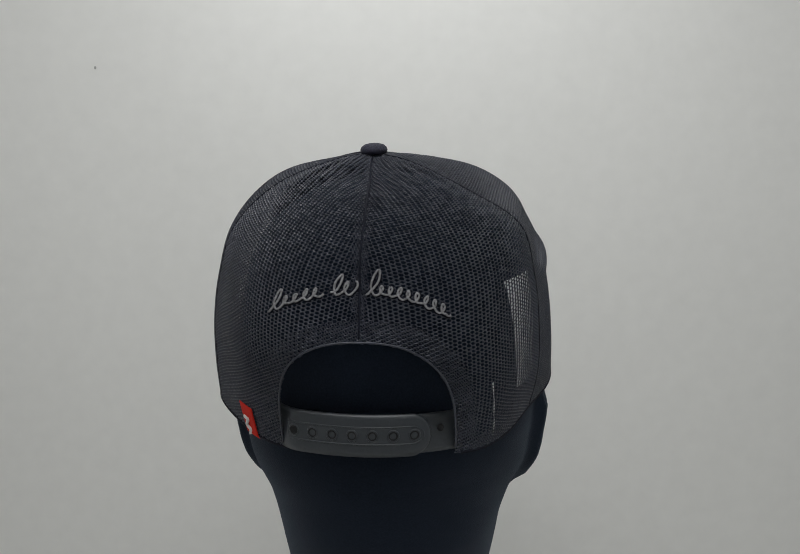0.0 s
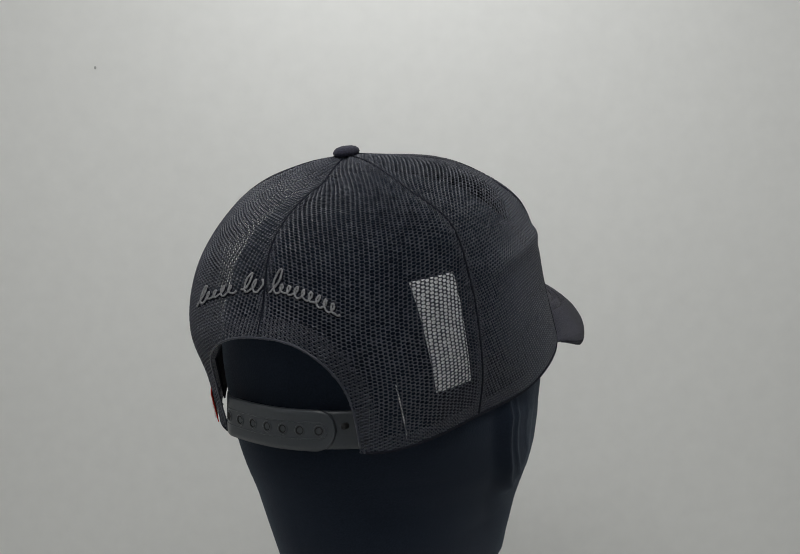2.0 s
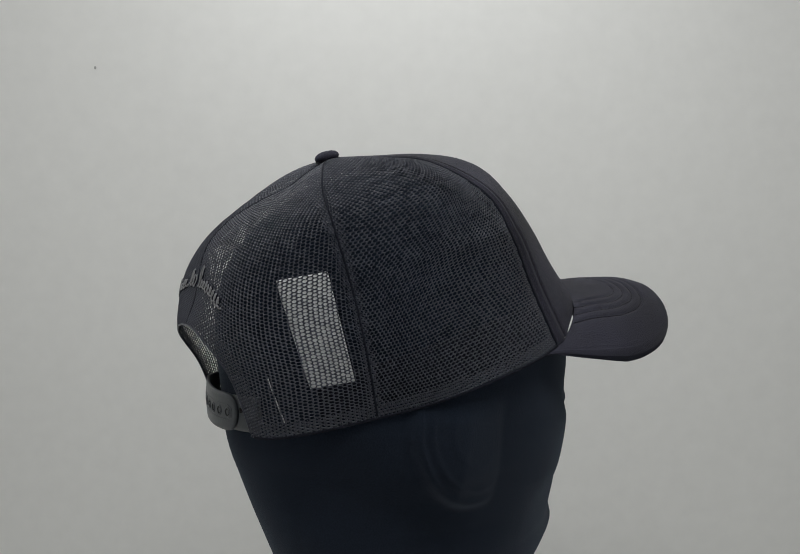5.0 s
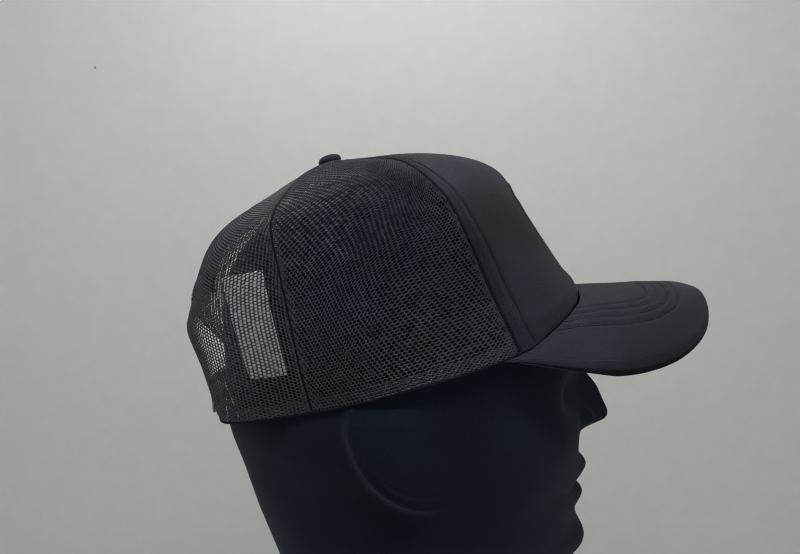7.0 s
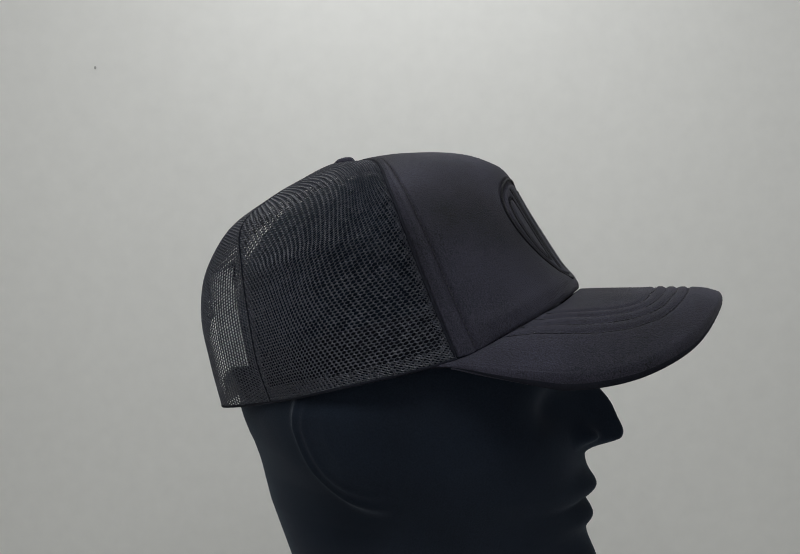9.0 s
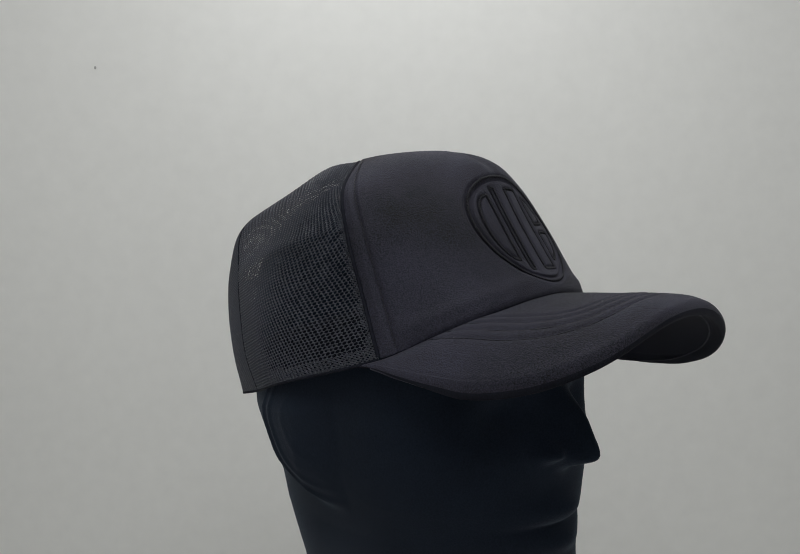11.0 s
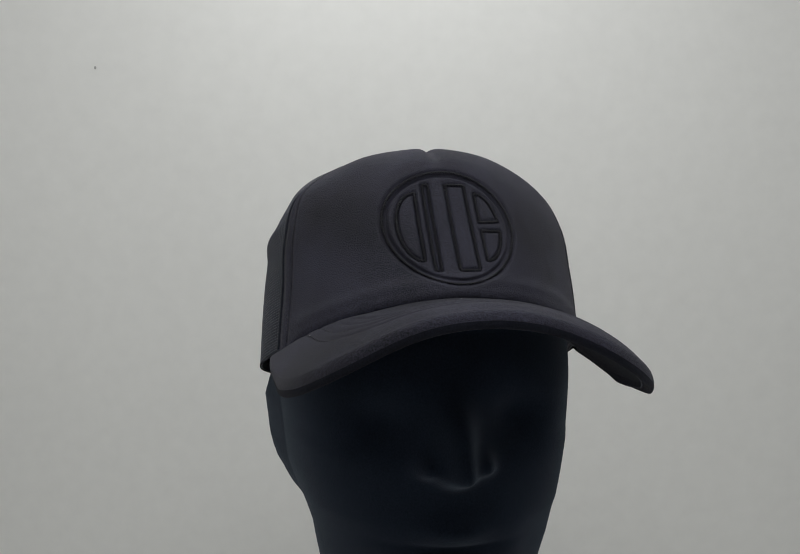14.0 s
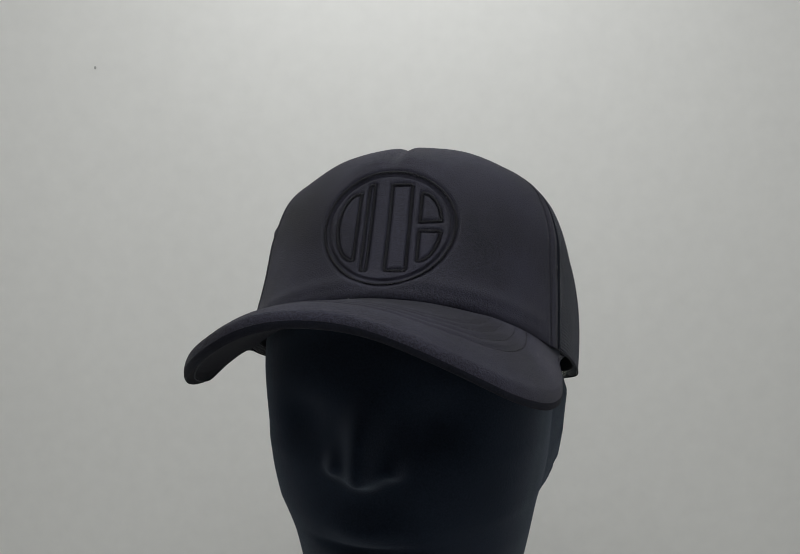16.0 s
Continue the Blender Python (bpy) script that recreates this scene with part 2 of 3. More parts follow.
def net_panel(u0, u1, slant, across=2.18, along=1.66, border=False):
    """A panel of knitted mesh: a lattice of oval holes laid on the crown between two seams, or the doubled border of such a panel."""
    um = 0.5 * (u0 + u1)
    vs = np.linspace(0, 1, 121)
    us = np.linspace(u0, u1, 41)
    g = crown(us[:, None], vs[None, :]) * 1000
    width = np.linalg.norm(np.diff(g, axis=0), axis=2).sum(0)
    line = crown(np.full(121, um), vs) * 1000
    arc = np.concatenate([[0], np.cumsum(np.linalg.norm(np.diff(line, axis=0), axis=1))])
    sx, sy = across / 1.5, along / math.sqrt(3)
    i, j = np.meshgrid(np.arange(-76, 76), np.arange(-104, 104), indexing="ij")
    cx, cy = across * i.ravel().astype(float), along * (j + 0.5 * (i % 2)).ravel()
    if border:
        cx, cy = cx + 0.9, cy + 0.6
    a = radians(slant)
    lift = -0.45 if border else 0.0

    def warp(x, y):
        """The weave is pulled a little this way and that."""
        return x + 0.35 * np.sin(y / 9.0 + u0) + 0.25 * np.sin(x / 5.0), y + 0.4 * np.sin(x / 11.0 + 2 * u0) + 0.15 * np.sin(y / 3.7)

    def turned(x, y):
        x, y = warp(x, y)
        return x * math.cos(a) - y * math.sin(a), x * math.sin(a) + y * math.cos(a) + arc[-1] / 2

    def place(x, y, out):
        v = np.interp(y, arc, vs)
        w = np.interp(v, vs, width)
        side = np.clip(x / np.maximum(w, 0.1), -0.5, 0.5)
        return crown(um + (u1 - u0) * side, np.clip(v, 0.015, 1.0), out + lift)

    px, py = turned(cx, cy)
    w = np.interp(np.interp(py, arc, vs), vs, width)
    keep = (py > arc[-1] * 0.02) & (py < arc[-1] + 0.5) & (np.abs(px) < w / 2 + 0.6)
    cx, cy, px, py, w = cx[keep], cy[keep], px[keep], py[keep], w[keep]
    at = place(px, py, 0.0)
    keep = ~in_arch(at)
    if border:
        keep &= in_arch(at, 9.0) | (py > arc[-1] - 7.0) | (np.abs(px) > w / 2 - 3.2)
    cx, cy = cx[keep], cy[keep]
    n = len(cx)
    corners = [(sx * math.cos(k * math.pi / 3), sy * math.sin(k * math.pi / 3)) for k in range(6)]
    outer = []
    for k in range(6):
        p, q = corners[k], corners[(k + 1) % 6]
        outer += [p, ((p[0] + q[0]) / 2, (p[1] + q[1]) / 2)]
    verts = np.empty((n, 36, 3))
    grow = 1 + 0.12 * np.random.default_rng(int(u0 * 10)).standard_normal(n).clip(-1.5, 1.5)
    for k, (ox, oy) in enumerate(outer):
        ang = math.atan2(oy / sy, ox / sx)
        hx, hy = 0.95 * math.cos(ang) * grow, 0.655 * math.sin(ang) * grow
        rib = abs(ox) / sx
        verts[:, k] = place(*turned(cx + ox, cy + oy), 0.10 + 0.28 * rib)
        verts[:, 12 + k] = place(*turned(cx + 0.42 * ox + 0.58 * hx, cy + 0.42 * oy + 0.58 * hy), 0.04 + 0.19 * rib)
        verts[:, 24 + k] = place(*turned(cx + hx, cy + hy), -0.28)
    base = (36 * np.arange(n))[:, None, None]
    quad = np.array([[12 * r + k, 12 * r + (k + 1) % 12, 12 * r + 12 + (k + 1) % 12, 12 * r + 12 + k] for r in range(2) for k in range(12)])
    faces = (base + quad).reshape(-1, 4)
    me = bpy.data.meshes.new("mesh_panel")
    me.vertices.add(n * 36)
    me.vertices.foreach_set("co", verts.ravel())
    me.loops.add(faces.size)
    me.loops.foreach_set("vertex_index", faces.ravel().astype(np.int32))
    me.polygons.add(len(faces))
    me.polygons.foreach_set("loop_start", np.arange(0, faces.size, 4, dtype=np.int32))
    me.update(calc_edges=True)
    me.validate()
    me.materials.append(NET)
    me.shade_smooth()
    return me


for u0, u1, slant in ((2.0, 4.0, 22), (4.0, 6.0, -3), (6.0, 8.0, 3), (8.0, 10.0, -22)):
    panel = part("mesh_panel", net_panel(u0, u1, slant), cap, "see-through knitted black mesh panel")
    part("panel_border", net_panel(u0, u1, slant, border=True), panel, "doubled mesh along seam and hem")


def sheet(us, vs, out0, out1, mat, name):
    """A closed sheet on the crown, from out0 to out1 mm above it."""
    n, m = len(us), len(vs)
    a = crown(np.asarray(us)[:, None], np.asarray(vs)[None, :], out1).reshape(-1, 3)
    b = crown(np.asarray(us)[:, None], np.asarray(vs)[None, :], out0).reshape(-1, 3)
    faces = grid_faces(n, m) + [f[::-1] for f in grid_faces(n, m, base=n * m)]
    rim = [(i, 0) for i in range(n)] + [(n - 1, j) for j in range(1, m)] + [(i, m - 1) for i in range(n - 2, -1, -1)] + [(0, j) for j in range(m - 2, 0, -1)]
    ids = [i * m + j for i, j in rim]
    for p, q in zip(ids, ids[1:] + ids[:1]):
        faces.append((q, p, p + n * m, q + n * m))
    return mesh_of(name, np.vstack([a, b]), faces, mat)


BADGE = np.array([-2.0, 0.0, 9.6])


def half_moon(side):
    out = [(side * 15.5, -20), (side * 15.5, 20)]
    return out + [(side * (15.5 + 10.5 * math.sin(a)), 20 * math.cos(a)) for a in np.linspace(0.3, math.pi - 0.3, 14)]


def quarter_moon(side, up):
    out = [(side * 15.5, up * 2.5), (side * 15.5, up * 20)]
    return out + [(side * (15.5 + 10.5 * math.sin(a)), up * 20 * math.cos(a)) for a in np.linspace(0.3, 1.42, 9)]


def bar(x0, x1, h):
    return [(x0, -h), (x0, h), (x1, h), (x1, -h)]


def outline(corners):
    p = np.array(corners + corners[:1], float)
    s = np.concatenate([[0], np.cumsum(np.linalg.norm(np.diff(p, axis=0), axis=1))])
    g = np.linspace(0, s[-1], int(s[-1] / 0.8), endpoint=False)
    return np.stack([np.interp(g, s, p[:, 0]), np.interp(g, s, p[:, 1])], 1)


BADGE_SHAPES = [outline(c) for c in (quarter_moon(-1, 1), quarter_moon(-1, -1), bar(8.4, 11.2, 25), bar(-10.6, -0.6, 25), half_moon(1))]


def badge_sink(p):
    """How far the sewn lines of the badge draw the foam in (mm), for points in metres."""
    x = p[:, 0] * 1000 - BADGE[0]
    s = ((p[:, 2] - EYE) * 1000 - BADGE[2]) / 0.835
    near = (p[:, 1] > 0.02) & (np.hypot(x, s) < 40)
    out = np.zeros(len(p))
    r = np.hypot(x[near], s[near])
    d = 1.5 * np.exp(-((r - 33.3) / 1.0) ** 2) + 1.9 * np.exp(-((r - 31.0) / 0.9) ** 2) + 0.6 / (1 + np.exp((r - 31.5) * 3))
    lines = np.vstack(BADGE_SHAPES)
    q = np.stack([x[near], s[near]], 1)
    gap = np.full(len(q), 99.0)
    for c in lines[::2]:
        gap = np.minimum(gap, np.hypot(q[:, 0] - c[0], q[:, 1] - c[1]))
    out[near] = d + 1.9 * np.exp(-(gap / 1.15) ** 2)
    return out


front_mesh = sheet(np.linspace(-1.98, 1.98, 420), np.linspace(0.03, 1, 300), -3.8, 0.0, FOAM, "front_panel")
co = np.empty(len(front_mesh.vertices) * 3)
front_mesh.vertices.foreach_get("co", co)
co = co.reshape(-1, 3)
sink = badge_sink(co)
# the foam rolls under at the bill and is drawn in along the stitching beside the mesh
across, down = np.meshgrid(np.linspace(-1.98, 1.98, 420), np.linspace(0.03, 1, 300), indexing="ij")
roll = 2.2 * np.clip((down - 0.972) / 0.028, 0, 1) ** 2 - 0.9 * np.exp(-((down - 0.945) / 0.02) ** 2)
roll *= np.clip((1.85 - np.abs(across)) / 0.25, 0, 1)
roll += (0.8 * np.exp(-((np.abs(across) - 1.83) / 0.025) ** 2) - 0.5 * np.exp(-((np.abs(across) - 1.91) / 0.03) ** 2)) * np.clip((down - 0.3) / 0.1, 0, 1)
sink[:roll.size] += roll.ravel()
sink[len(co) // 2:] = 0
rough = np.array([noise.noise(Vector(p) * 45.0) for p in co]) * 0.35
way = co - np.array([-0.004, -0.015, EYE - 0.04])
way /= np.linalg.norm(way, axis=1)[:, None]
co -= way * ((sink + rough) / 1000)[:, None]
front_mesh.vertices.foreach_set("co", co.ravel())
front_mesh.update()
front = part("front_panel", front_mesh, cap, "smooth black foam-backed fabric front")


def ribbon(path_u, path_v, half, out, mat, name):
    """A narrow tape following a line on the crown."""
    pts = crown(path_u, path_v)
    tan = np.gradient(pts, axis=0)
    tan /= np.linalg.norm(tan, axis=1)[:, None]
    verts = []
    prof = [(-1, -0.3), (-0.85, 0.8), (-0.3, 1.0), (0.3, 1.0), (0.85, 0.8), (1, -0.3)]
    for p, t in zip(pts, tan):
        _, n, _, _ = TREE.find_nearest(Vector(p))
        n = np.array(n)
        if n.dot(p - np.array([-0.004, -0.015, EYE - 0.04])) < 0:
            n = -n
        b = np.cross(n, t)
        for x, h in prof:
            verts.append(p + b * x * half / 1000 + n * h * out / 1000)
    return mesh_of(name, verts, grid_faces(len(pts), len(prof)), mat)


def stitches(path, length, gap, radius):
    """Single stitches along a path in metres, joined into one row."""
    path = np.asarray(path)
    s = np.concatenate([[0], np.cumsum(np.linalg.norm(np.diff(path, axis=0), axis=1))]) * 1000
    pieces, at = [], 0.0
    while at + length < s[-1]:
        g = np.linspace(at, at + length, 4)
        q = np.stack([np.interp(g, s, path[:, k]) for k in range(3)], 1)
        pieces.append(tube(q, radius / 1000, 5))
        at += length + gap
    return joined(pieces)


vseam = np.linspace(0.03, 0.995, 90)
for u in (4.0, 8.0):
    part("seam", ribbon(np.full(90, u), vseam, 0.5, 0.40, TAPE, "seam"), cap, "folded black mesh seam")
vback = np.linspace(0.03, 0.99, 90)
vback = vback[~in_arch(crown(np.full(90, 6.0), vback), 0.5)]
part("seam", ribbon(np.full(len(vback), 6.0), vback, 0.5, 0.42, TAPE, "seam"), cap, "folded black mesh centre back seam")
for u, sgn in ((2.0, 1), (10.0, -1)):
    part("seam", ribbon(np.full(90, u), vseam, 0.9, 0.7, TAPE, "seam"), cap, "bound seam between foam front and mesh")
    v, f = stitches(crown(np.full(62, u - sgn * 0.17), vseam[28:], 0.0), 2.0, 0.9, 0.22)
    part("topstitch", mesh_of("topstitch", v, f, THREAD), front, "sewn line of black topstitching")

# hem round the mesh, and the bound edge of the back opening
for s in (1, -1):
    us = np.linspace(2.0, 5.2, 90) if s > 0 else np.linspace(10.0, 6.8, 90)
    part("hem", ribbon(us, np.full(90, 1.0), 0.7, 0.5, TAPE, "hem"), cap, "folded black mesh hem")
ang = np.linspace(-0.12, math.pi + 0.12, 80)
arch = []
for a in ang:
    c, s = math.cos(a), math.sin(a)
    x = ARCH[0] + ARCH[1] * math.copysign(abs(c) ** 0.8, c)
    z = ARCH[2] + ARCH[3] * max(s, 0) ** 0.8 + (10 * s / 0.12 if s < 0 else 0)
    hit, normal, _, _ = TREE.ray_cast(Vector(M(x, -220, z)), Vector((0, 1, 0)))
    arch.append(np.array(hit) + np.array([0, -0.0002, 0]))
v, f = tube(arch, 0.0005, 8)
part("opening_binding", mesh_of("opening_binding", v, f, NET), cap, "bound edge of the arched back opening")


def button():
    c = crown(np.array([0.0]), np.array([0.0]))[0] + np.array([0, 0, -0.0006])
    verts, n = [], 32
    prof = [(0.0, 4.0), (2.5, 3.9), (4.8, 3.3), (6.2, 2.2), (6.8, 0.8), (6.3, -0.6), (5.0, -1.2), (0.0, -1.2)]
    for r, h in prof:
        for k in range(n):
            a = 2 * math.pi * k / n
            verts.append(c + np.array([r * math.cos(a), r * math.sin(a), h + 0.20 * r * math.sin(a)]) * 0.00105)
    faces = [(i * n + k, i * n + (k + 1) % n, (i + 1) * n + (k + 1) % n, (i + 1) * n + k) for i in range(len(prof) - 1) for k in range(n)]
    return mesh_of("button", verts, [f[::-1] for f in faces], FOAM)


part("button", button(), cap, "round fabric-covered button at the crown")

# ---- bill ----
ROOT = np.stack([crown(np.linspace(2.22, -2.22, 201), np.full(201, 1.0), -1.0)[:, k] * 1000 for k in (0, 1, 2)], 1)
ROOT[:, 2] -= EYE * 1000
right_edge = [(84.0, 60.0, -2.2), (83.8, 86.4, -2.2), (82.0, 113.0, -1.5), (74.7, 136.8, -0.2), (59.4, 156.1, 1.3), (34.0, 167.4, 2.8)]
left_edge = [(-83.9, 60.2, 4.0), (-84.2, 88.2, 3.4), (-81.8, 115.2, 0.4), (-73.8, 138.6, -3.9), (-58.8, 157.8, -6.5), (-34.1, 169.3, -5.7)]
# across, forwards, and how far the edge is bent up or down from the even arch
EDGE = catmull([(ROOT[0, 0], ROOT[0, 1], 0)] + right_edge + [(0, 171.5, -0.3)] + left_edge[::-1] + [(ROOT[-1, 0], ROOT[-1, 1], 0)], 201)
THICK = 3.5


def arch_z(x):
    return -22 - np.where(x < 0, 18.8, 15.2) * (np.abs(x + 0.5) / 60) ** 2.1


def bill(under):
    rows = 80
    verts = []
    for i in range(201):
        for j in range(rows):
            r = 1 - (1 - j / (rows - 1)) ** 1.6
            x, y = ROOT[i, :2] * (1 - r) + EDGE[i, :2] * r
            blend = (1 - r) ** 2
            t = math.sin(0.5 * math.pi * min(1.0, min(i, 200 - i) / 34))
            z = blend * (ROOT[i, 2] + 0.8 * t - 0.8) + (1 - blend) * (ROOT[i, 2] * (1 - t) + arch_z(x) * t) + EDGE[i, 2] * r * r
            d = np.min(np.hypot(EDGE[:, 0] - x, EDGE[:, 1] - y))
            z -= 2.3 * math.exp(-(d / 6.0) ** 2) * t
            full = math.sqrt(max(0.0, 1 - max(0.0, 1 - d / 2.4) ** 2))
            steep = math.sqrt(1 + (0.61 * (abs(x) / 60) ** 1.1) ** 2) * min(1.0, 0.05 + min(i, 200 - i) / 34)
            if under:
                z -= THICK * steep * (1 + full) - 0.5 * math.exp(-((d - 5.5) / 0.8) ** 2)
            else:
                z -= THICK * steep * (1 - full)
                for o in (16, 21.5, 27, 32.5):
                    z -= 1.15 * math.exp(-((d - o) / 0.9) ** 2) * min(1, r * 8)
                z += 0.5 * math.exp(-((d - 24) / 12) ** 4)
                z += 0.25 * noise.noise((x / 16, y / 16, 3.0))
            verts.append(M(x, y, z))
    f = grid_faces(201, rows)
    return verts, f if not under else [q[::-1] for q in f]


v, f = bill(False)
top = part("bill", mesh_of("bill", v, f, FOAM), cap, "curved black fabric-covered bill")
top_v = np.array(v).reshape(201, 80, 3)
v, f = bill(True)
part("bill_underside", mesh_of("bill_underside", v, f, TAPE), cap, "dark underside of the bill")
under_v = np.array(v).reshape(201, 80, 3)
v, f = tube([under_v[i, 60] - np.array([0, 0, 0.0002]) for i in range(6, 195)], 0.0004, 6)
part("bill_piping", mesh_of("bill_piping", v, f, FOAM), cap, "thin edge seam of the bill")
for o in (16, 21.5, 27, 32.5):
    path = []
    for i in range(201):
        d = np.array([np.min(np.hypot(EDGE[:, 0] - p[0] * 1000, EDGE[:, 1] - p[1] * 1000)) for p in top_v[i]])
        if d[0] > o and top_v[i, 0, 1] > 0.045:
            j = int(np.argmin(np.abs(d - o)))
            path.append(top_v[i, j])
    if len(path) > 10:
        path = catmull(np.array(path)[::4], 200)
        v, f = stitches(path + np.array([0, 0, 0.0002]), 2.2, 0.9, 0.27)
        part("topstitch", mesh_of("topstitch", v, f, THREAD), top, "sewn line of black topstitching")

rng = random.Random(4)
for k in range(5):
    p = top_v[rng.randrange(20, 180), rng.randrange(12, 60)]
    bm = bmesh.new()
    bmesh.ops.create_icosphere(bm, subdivisions=1, radius=rng.uniform(0.00014, 0.00024))
    for w in bm.verts:
        w.co = Vector((w.co.x * 1.8, w.co.y, w.co.z)) + Vector(p) + Vector((0, 0, 0.0002))
    me = bpy.data.meshes.new("lint")
    bm.to_mesh(me)
    me.materials.append(LINT)
    part("lint", me, top, "tiny pale lint on the bill")

# ---- sunk round badge on the front ----

def on_front(x, s, out):
    """A place on the front panel: x across, s up the slope from the badge's middle (mm)."""
    z = BADGE[2] + s * 0.835
    o = Vector(M(BADGE[0] + x, 200, z))
    q, n, _, _ = TREE.ray_cast(o, Vector((0, -1, 0)))
    if n.y < 0:
        n = -n
    return np.array(q + n * (out / 1000))


def zigzag(path, width, step, radius, out=-0.65):
    """Short slanting stitches to and fro across a closed path of (x, s) on the front."""
    p = np.vstack([path, path[:1]])
    d = np.concatenate([[0], np.cumsum(np.linalg.norm(np.diff(p, axis=0), axis=1))])
    rng, pieces = random.Random(len(path)), []
    for k, g in enumerate(np.arange(0, d[-1] - step, step)):
        a = np.array([np.interp(g, d, p[:, c]) for c in (0, 1)])
        b = np.array([np.interp(g + step * rng.uniform(0.9, 1.35), d, p[:, c]) for c in (0, 1)])
        n = np.array([a[1] - b[1], b[0] - a[0]])
        n *= (width + rng.uniform(-0.15, 0.15)) / (np.linalg.norm(n) + 1e-6) * (1 if k % 2 else -1)
        a, b = a + n, b - n * 0.6
        ends = [on_front(*a, out - 0.65), on_front(*((a + b) / 2), out), on_front(*b, out - 0.65)]
        pieces.append(tube(ends, radius * rng.uniform(0.85, 1.15) / 1000, 5))
    return joined(pieces)


a = np.linspace(0, 2 * math.pi, 260, endpoint=False)
v, f = zigzag(np.stack([32.6 * np.cos(a), 32.6 * np.sin(a)], 1), 0.6, 0.95, 0.40, -0.1)
badge = part("badge_ring", mesh_of("badge_ring", v, f, THREAD), front, "stitched round badge outline")
for loop in BADGE_SHAPES:
    v, f = zigzag(loop, 0.75 if np.ptp(loop[:, 0]) > 4 else 0.55, 0.8, 0.36)
    part("badge_shape", mesh_of("badge_shape", v, f, THREAD), badge, "stitched plain shape in the badge")

# ---- snap strap ----
def strap_at(x, z, out):
    """The strap's curve round the back of the head, x and z in mm."""
    return M(x, -114.0 + (0.0062 if x > -3 else 0.0038) * (x + 3) ** 2 - out + 0.10 * max(0.0, -33 - x) ** 1.7, z + 0.0010 * (x + 3) ** 2)


def strap(x0, x1, z0, z1, out, round_end):
    n, m = 60, 9
    verts = []
    for layer in (out, out - 1.4):
        for i in range(n):
            x = x0 + (x1 - x0) * i / (n - 1)
            zc, h = 0.5 * (z0 + z1), 0.5 * (z1 - z0)
            if round_end:
                d = max(0.0, (x - (x1 - 9)) / 9)
                h *= math.sqrt(max(0.004, 1 - d * d))
            for j in range(m):
                s = -1 + 2 * j / (m - 1)
                verts.append(strap_at(x, zc + h * s, layer - 0.35 * abs(s) ** 6))
    faces = grid_faces(n, m) + [q[::-1] for q in grid_faces(n, m, base=n * m)]
    ids = [i * m for i in range(n)] + [(n - 1) * m + j for j in range(1, m)] + [i * m + m - 1 for i in range(n - 2, -1, -1)] + [j for j in range(m - 2, 0, -1)]
    faces += [(q, p, p + n * m, q + n * m) for p, q in zip(ids, ids[1:] + ids[:1])]
    return verts, faces


v, f = strap(-44, 27, -93.5, -74.6, 0.6, True)
outer = part("snap_strap", mesh_of("snap_strap", v, f, PLASTIC), cap, "dark grey plastic snap strap with holes")
v, f = strap(14, 40, -92.8, -75.4, -1.2, False)
inner = part("snap_strap", mesh_of("snap_strap", v, f, PLASTIC), cap, "dark grey plastic snap strap with pegs")
for k in range(7):
    x = -35 + 9.15 * k
    a = np.linspace(0, 2 * math.pi, 20, endpoint=False)
    loop = [strap_at(x + 2.3 * math.cos(t), -84 + 2.3 * math.sin(t), 0.55) for t in a]
    v, f = tube(loop, 0.0005, 6, True)
    ring = part("snap_hole", mesh_of("snap_hole", v, f, PLASTIC), outer, "raised rim of a snap hole")
    # near-black disc and rings stand in for the shade inside the holes
    disc = [strap_at(x + 1.9 * math.cos(t), -84 + 1.9 * math.sin(t), 0.75) for t in a] if k == 0 else None
    v, f = tube([strap_at(x + 1.75 * math.cos(t), -84 + 1.75 * math.sin(t), 0.62) for t in a], 0.00038, 6, True)
    part("hole_shade_ring", mesh_of("hole_shade_ring", v, f, HOLE), outer, "near-black ring painted as the shade inside a snap hole")
    if disc:
        part("hole_dark_disc", mesh_of("hole_dark_disc", disc, [tuple(range(20))], HOLE, False), outer, "flat black disc painted as the dark of an open snap hole")
slot = outline([(-38, -80.2), (20, -80.2), (23.5, -82), (24, -84), (23.5, -86), (20, -87.8), (-38, -87.8)])
v, f = tube([strap_at(x, z, 0.5) for x, z in slot], 0.0004, 6, True)
part("strap_ridge", mesh_of("strap_ridge", v, f, PLASTIC), outer)
v, f = tube([strap_at(31, -82, 0.0 + d) for d in (-1.5, 0.5, 1.2)], 0.0014, 10)
part("snap_peg", mesh_of("snap_peg", v, f, HOLE), inner, "small plastic snap peg")

# ---- embroidery over the back opening ----
def script(x0, x1, loops, tall, seed):
    """Running loops of thread in the manner of handwriting, not letters."""
    rng = random.Random(seed)
    heights = [rng.uniform(1.5, 2.6) for _ in range(int(loops) + 3)]
    pts = []
    n = int(loops * 26)
    for i in range(n):
        t = i / (n - 1)
        a = 2 * math.pi * loops * t
        k = loops * t
        amp = heights[int(k)] * (1 - k % 1) + heights[int(k) + 1] * (k % 1)
        big = math.exp(-(k / 0.75) ** 2)
        amp += (tall - amp) * big
        x = x0 + (x1 - x0) * t + 1.5 * math.sin(a) * (0.6 + amp / 5)
        up = amp - 2.0 - amp * math.cos(a) * (1 + 0.25 * math.sin(1.7 * a + seed))
        z = -18.5 - (0.0052 if x < 0 else 0.0066) * (x + 1) ** 2 + up
        pts.append((x + 0.28 * up, z))
    return [on_shell(M(x, -122, z), 0.6) for x, z in pts]


